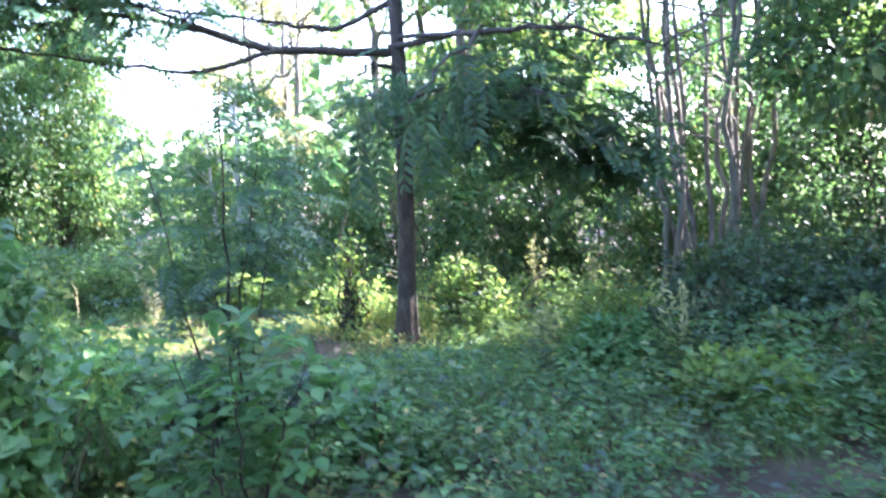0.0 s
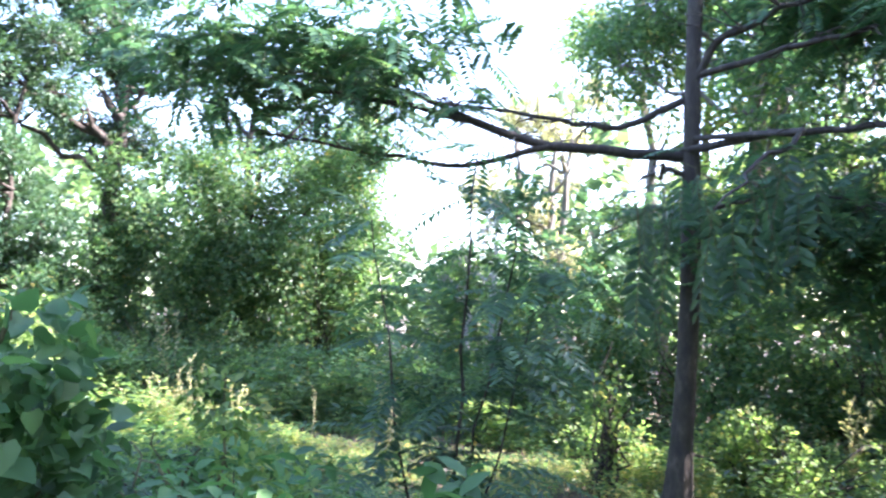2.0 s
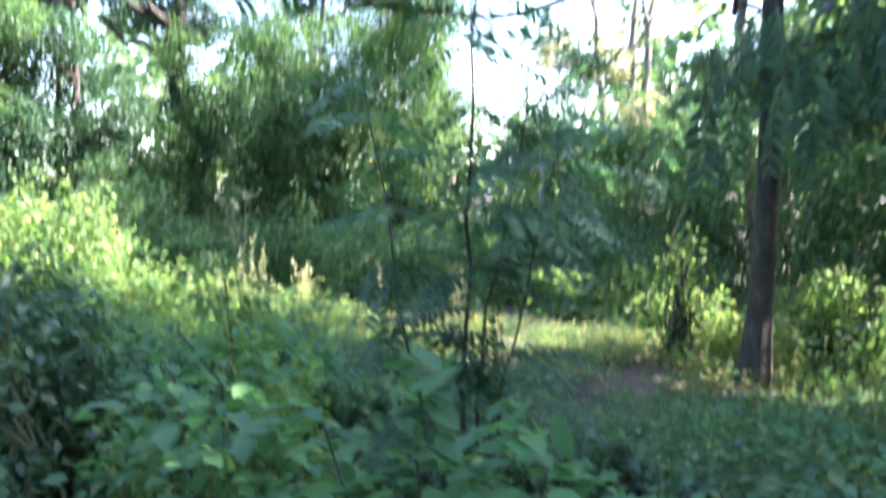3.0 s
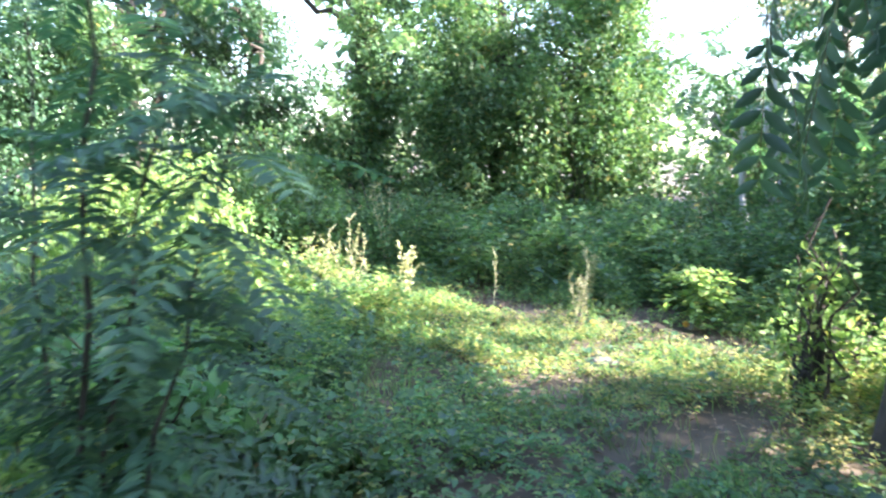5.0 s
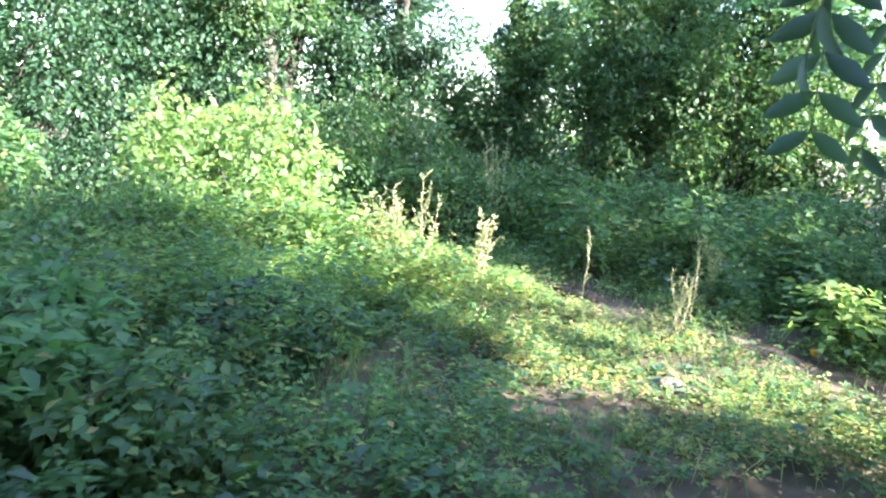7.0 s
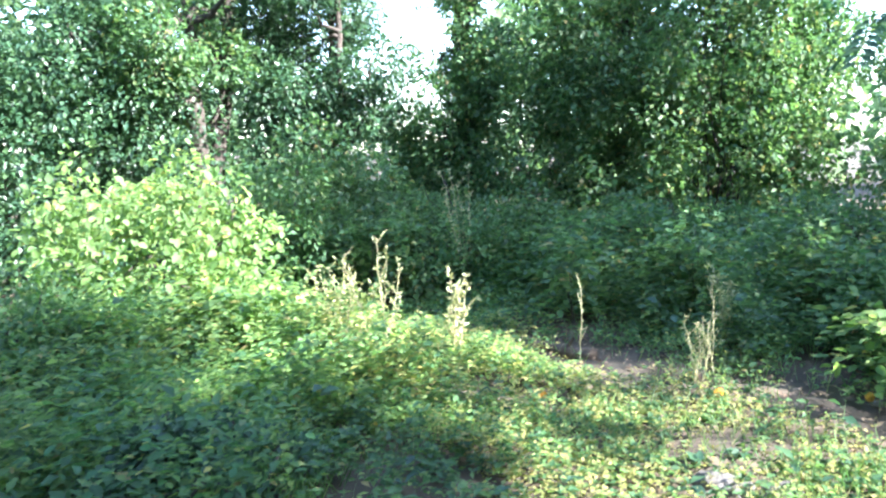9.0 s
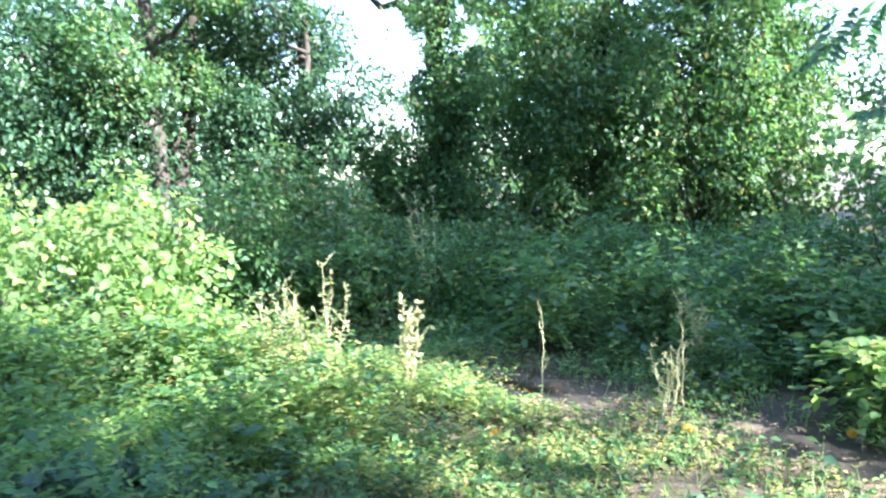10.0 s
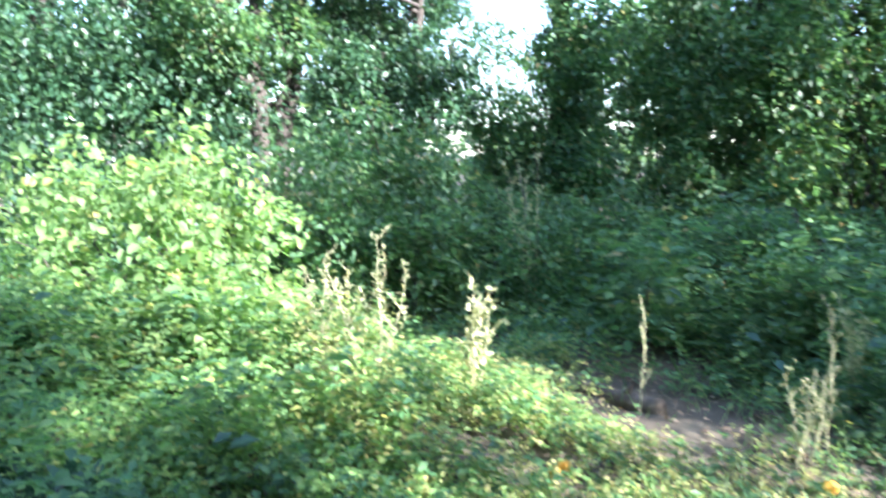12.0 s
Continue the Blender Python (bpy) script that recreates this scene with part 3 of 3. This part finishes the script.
for x, y, h in ((-8.6, 9.0, 1.1), (-7.7, 8.6, 0.9), (-6.8, 9.3, 1.2), (-6.0, 8.9, 0.8), (-5.6, 9.7, 1.1), (-4.6, 9.3, 0.9), (-4.0, 10.0, 1.1), (-3.1, 9.4, 0.8), (-2.2, 9.9, 1.0), (-7.2, 7.6, 1.0)):
    sapling(x, y, h, [(0, 0.05, h, 0.007), (0.2, -0.1, h * 0.85, 0.006), (-0.2, 0.1, h * 0.8, 0.006)], LEAF, "slim shaded sapling among tall weeds", 0.1, "plain", False)


# ---- tall weeds ----
def tall_weed(x, y, h, spread, stems, label, leaf=0.035):
    ob = empty("tall_weed", x, y)
    tagged(ob, label, "weed", "tall weeds in the clearing")
    b, d = [], []
    for _ in range(stems):
        a = rng.uniform(0, 6.283)
        line = bent((rng.normal() * 0.02, rng.normal() * 0.02, -0.03), (spread * math.cos(a) * rng.random(), spread * math.sin(a) * rng.random(), h * rng.uniform(0.7, 1.0)), 10, -0.03, 0.008)
        part("stalk", *tube(line, np.linspace(0.005, 0.002, 10), 5), STRAW, ob, smooth=True)
        for q in range(3, 10):
            for _ in range(3):
                b.append(line[q] + rng.normal(size=3) * 0.01)
                d.append(rand_dir(1)[0] + (0, 0, 0.5))
            if q % 2:
                e = line[q] + rand_dir(1)[0] * (1, 1, 0.2) * 0.09 + (0, 0, 0.09)
                part("side_shoot", *tube(bent(line[q], e, 5), np.linspace(0.003, 0.001, 5), 4), STRAW, ob, smooth=True)
                for _ in range(5):
                    b.append(line[q] + (e - line[q]) * rng.random())
                    d.append(rand_dir(1)[0] + (0, 0, 0.4))
    b, d = np.array(b), np.array(d)
    part("leaves", *leaf_arrays(b, d, rand_dir(len(b)), leaf * rng.uniform(0.6, 1.5, len(b)), leaf * 0.5), LEAF_PALE, ob)


tall_weed(-3.42, 8.15, 0.8, 0.1, 2, "thin straw-coloured weed stalk standing on bare earth", 0.014)
tall_weed(-3.38, 8.0, 0.5, 0.15, 5, "short tuft of thin grassy weed stalks", 0.02)
tall_weed(-4.25, 7.76, 0.68, 0.06, 1, "single dry weed stalk with small seed heads", 0.016)
for dx, dy, h in ((0, 0, 0.9), (0.3, 0.25, 0.95), (-0.35, -0.05, 0.65), (0.15, -0.25, 0.75), (0.5, 0.0, 0.6)):
    tall_weed(-5.2 + dx * 0.7, 6.4 + dy * 0.7, h, 0.4, 4, "pale sunlit weed with slender leafy spikes", 0.032)
tall_weed(-4.77, 7.05, 0.65, 0.2, 4, "sunlit leafy weed spike", 0.055)
for x, y, h in ((1.2, 4.9, 0.6), (2.2, 4.3, 0.75), (0.4, 7.9, 0.8), (1.3, 7.6, 0.9), (2.0, 7.2, 0.8), (-3.9, 8.9, 0.6)):
    tall_weed(x, y, h, 0.18, 4, "leafy weed spike among the low growth", 0.05)
tall_weed(-6.9, 8.6, 1.5, 0.4, 5, "tall pale weed standing in shade", 0.04)


# ---- trees ----
def tree(x, y, h, r, lumps, n, leaf, mat, bark, label, stems=1, spread=0.3, cut=-0.9, ratio=0.45, name="tree", trunk_r=0.14):
    ob = empty(name, x, y)
    tagged(ob, label, "tree", "trees round the clearing")
    tops = []
    for s in range(stems):
        a = 6.283 * s / stems + rng.uniform(-0.5, 0.5)
        k = spread if stems > 1 else 0.05
        j, o = rng.uniform(0.4, 1.3), rng.uniform(1.2, 3.4)
        line = bent((j * k * math.cos(a), j * k * math.sin(a), -0.1), (k * o * math.cos(a), k * o * math.sin(a), h * rng.uniform(0.75, 0.95)), 14, -0.05, 0.04)
        part("trunk", *tube(line, np.linspace(trunk_r, trunk_r * 0.25, 14) * (1 + 0.3 * np.exp(-np.arange(14) * 1.2)), 9), bark, ob, smooth=True)
        tops.append(line)
    for i, l in enumerate(lumps):
        line = tops[i % stems]
        q = int(np.argmin(np.abs(line[:, 2] - max(l[2] - 0.5 * r, h * 0.25))))
        part("limb", *tube(bent(line[q], l[:3], 8, 0.1, 0.06), np.linspace(trunk_r * 0.4, 0.012, 8), 6), bark, ob, smooth=True)
        tw = [tube(bent(l[:3], np.array(l[:3]) + rand_dir(1)[0] * np.array(l[3:]) * 0.95, 5, 0.05, 0.04), np.linspace(0.012, 0.003, 5), 4) for _ in range(9)]
        part("twig_spray", *joined(tw), bark, ob, smooth=True)
    part("crown", *foliage(lumps, n, leaf, leaf * ratio, "plain", cut, 1.5, 0.4, (x, y, 0)), mat, ob)
    return ob


def crown(h, r, n, low=0.4, size=0.8):
    out = []
    for _ in range(n):
        z = rng.uniform(low, 1.0)
        rr = r * math.sqrt(max(0.1, 1 - ((z - 0.65) / 0.5) ** 2)) * math.sqrt(rng.random())
        a = rng.uniform(0, 6.283)
        s = size * rng.uniform(0.7, 1.3)
        out.append((rr * math.cos(a), rr * math.sin(a), z * h, s, s, s * 0.7))
    return out


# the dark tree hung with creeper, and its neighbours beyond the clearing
tree(-10.4, 10.9, 7.5, 2.0, crown(7.5, 0.7, 14, 0.25, 0.6) + crown(8.0, 2.2, 14, 0.62, 0.8), 24000, 0.09, LEAF_DARK_SHADE, BARK, "dark creeper-hung tree beyond the clearing", trunk_r=0.22)
tree(-8.8, 12.6, 8.0, 2.2, crown(8.0, 1.9, 24, 0.3, 0.8), 15000, 0.09, LEAF, BARK, "leafy tree beyond the clearing")
tree(-11.3, 7.0, 7.5, 2.0, crown(7.5, 1.4, 22, 0.2, 0.65), 20000, 0.085, LEAF, BARK, "leafy tree with crooked limbs", stems=3)
# crown coloured darker to stand for shade from taller trees
tree(-12.2, 4.6, 8.0, 2.2, crown(8.0, 2.0, 24, 0.2, 0.7), 13000, 0.09, LEAF_DARK_SHADE, BARK, "leafy tree with crooked limbs", stems=2)
tree(-11.0, 1.6, 8.0, 2.2, crown(8.0, 2.2, 14, 0.3, 0.9), 7000, 0.13, LEAF, BARK, "leafy tree at the wood edge")
# shade is in the dark leaf colour of this crown too
tree(-10.9, 9.0, 7.5, 1.2, crown(7.5, 0.9, 20, 0.22, 0.6), 16000, 0.085, LEAF_DARK_SHADE, BARK, "leafy tree with crooked dark limbs beside the gap", stems=2, spread=0.2, trunk_r=0.08)
tree(-7.4, 14.6, 7.0, 1.5, crown(7.0, 1.4, 16, 0.35, 0.7), 11000, 0.10, LEAF, BARK, "leafy tree behind the sunlit thicket")
# the many-stemmed tree
tree(3.5, 8.3, 7.5, 2.0, crown(7.5, 2.1, 26, 0.3, 0.7), 17000, 0.10, LEAF_FROND, BARK_GREY, "many-stemmed tree with thin upright grey trunks", stems=14, spread=0.42, trunk_r=0.042, cut=-0.7)
# three right-hand trees, barely in view, placed to shade the clearing
tree(6.3, 6.2, 8.5, 2.4, crown(8.5, 2.3, 20, 0.3, 0.9), 14000, 0.15, LEAF, BARK, "tall leafy tree beside the walk")
tree(6.2, 2.8, 8.5, 2.4, crown(8.5, 2.3, 20, 0.3, 0.9), 11000, 0.17, LEAF, BARK, "tall leafy tree beside the walk")
tree(9.5, 8.8, 9.5, 2.4, crown(9.5, 2.4, 20, 0.3, 0.95), 10000, 0.18, LEAF, BARK, "tall leafy tree in the wood")
tree(6.4, 12.6, 8.5, 2.2, crown(8.5, 2.2, 14, 0.4, 0.8), 10000, 0.13, LEAF_LIGHT_SUN, BARK, "tall yellow-green tree in the wood", cut=-0.4)
# sunlit look helped by a lighter leaf colour
tree(2.2, 13.6, 8.5, 2.2, crown(8.5, 2.2, 20, 0.3, 0.85), 14000, 0.12, LEAF_LIGHT_SUN, BARK_GREY, "thin-crowned tree with sunlit leaves", stems=2, cut=-0.7)
tree(0.4, 12.6, 9.0, 2.2, crown(9.0, 2.1, 20, 0.5, 0.85), 13000, 0.12, LEAF, BARK_GREY, "tall leafy tree behind the slender tree")
tree(-0.8, 14.4, 8.0, 2.0, crown(8.0, 1.9, 20, 0.3, 0.75), 13000, 0.10, LEAF_LIGHT_SUN, BARK_GREY, "thin-crowned tree with bare twigs", stems=2, cut=-1.0)
tree(-3.7, 12.5, 3.6, 0.8, crown(3.6, 0.9, 8, 0.6, 0.4), 1800, 0.08, LEAF, BARK_PALE, "small pale-barked forked tree in the thicket", stems=4, spread=0.22, trunk_r=0.06)
tree(-3.8, 17.0, 7.0, 1.8, crown(7.0, 1.8, 16, 0.35, 0.6), 8000, 0.11, LEAF_PALE, BARK_GREY, "sparse tree with bare pale twigs", stems=3, cut=-0.3)
# trees added out of view to close the surroundings and block sun
for x, y in ((9.2, 5.4), (9, -1), (5, -5), (0, -8), (-5, -6), (-9, -2), (12, 4)):
    tree(x, y, 9.0, 2.6, crown(9.0, 2.6, 18, 0.2, 1.1), 5500, 0.24, LEAF, BARK, "unseen tall leafy tree added round the clearing", cut=-1.5)


# ---- far woods ----
def far_woods():
    lumps = []
    for a in np.linspace(0, 6.283, 110, endpoint=False):
        d = rng.uniform(24, 38)
        top = rng.uniform(3.0, 7.5) if 0.2 < (a - math.radians(90)) % 6.283 < 0.75 else rng.uniform(6, 11)
        top = min(top, 4.0) if 0.25 < (a - math.radians(90)) % 6.283 < 0.6 else top
        top = 2.6 if 0.94 < (a - math.radians(90)) % 6.283 < 1.2 else top
        for z in np.arange(1, top, 1.8):
            lumps.append((-2 + d * math.cos(a) + rng.normal(), 4 + d * math.sin(a) + rng.normal(), z, 1.9, 1.9, 1.4))
    v, f = foliage(lumps, 23000, 0.65, 0.45, "plain", -1.6, 0.6)
    tagged(part("far_woods", v, f, WOODS), "distant green woods beyond the clearing", "woods", kind="stuff")


far_woods()


# ---- stones, log and fallen fruit ----
def lumpy(name, x, y, z, sx, sy, sz, mat, label, category, turn=0, group=""):
    bm = bmesh.new()
    bmesh.ops.create_icosphere(bm, subdivisions=3, radius=1)
    for v in bm.verts:
        v.co *= 1 + 0.28 * noise.noise(v.co * 1.4 + Vector((x * 3, y * 5, 0))) + 0.1 * noise.noise(v.co * 4)
        v.co = Vector((v.co.x * sx, v.co.y * sy, v.co.z * sz))
    me = bpy.data.meshes.new(name)
    bm.to_mesh(me)
    bm.free()
    me.materials.append(mat)
    ob = new(name, me)
    ob.matrix_world = pose(x, y, z, 0, 0, turn)
    return tagged(ob, label, category, group)


lumpy("stone", -2.26, 6.86, 0.02, 0.15, 0.09, 0.055, ROCK, "pale flat stone in the sunlit patch", "stone", 20, "stones on the path")
lumpy("stone", -2.05, 7.0, 0.02, 0.1, 0.07, 0.05, ROCK, "small grey stone beside the path", "stone", 70, "stones on the path")
lumpy("stone", -2.5, 8.55, 0.03, 0.07, 0.06, 0.05, ROCK, "small pale stone on bare earth", "stone", 0, "stones on the path")
for x, y in ((-3.68, 6.9), (-3.72, 6.98), (-3.1, 7.86), (-2.52, 8.5)):
    lumpy("fallen_fruit", x, y, float(ground_z(x, y)) + 0.03, 0.03, 0.03, 0.027, FRUIT, "small orange fruit fallen on the ground", "fruit", 0, "fallen fruit")


def fallen_log():
    ob = empty("log", -4.5, 7.8, 0.05)
    line = bent((-0.28, -0.05, 0), (0.28, 0.08, 0.02), 9, 0, 0.008)
    r = 0.055 + 0.006 * rng.normal(size=9)
    part("wood", *tube(np.vstack([line[:1], line, line[-1:]]), np.r_[0.001, r, 0.001], 12), LOG, ob, smooth=True)
    part("stub", *tube(bent((0.05, 0, 0.03), (0.1, 0.03, 0.13), 4), np.linspace(0.02, 0.012, 4), 7), LOG, ob, smooth=True)
    tagged(ob, "short weathered brown log lying among weeds", "log")


fallen_log()
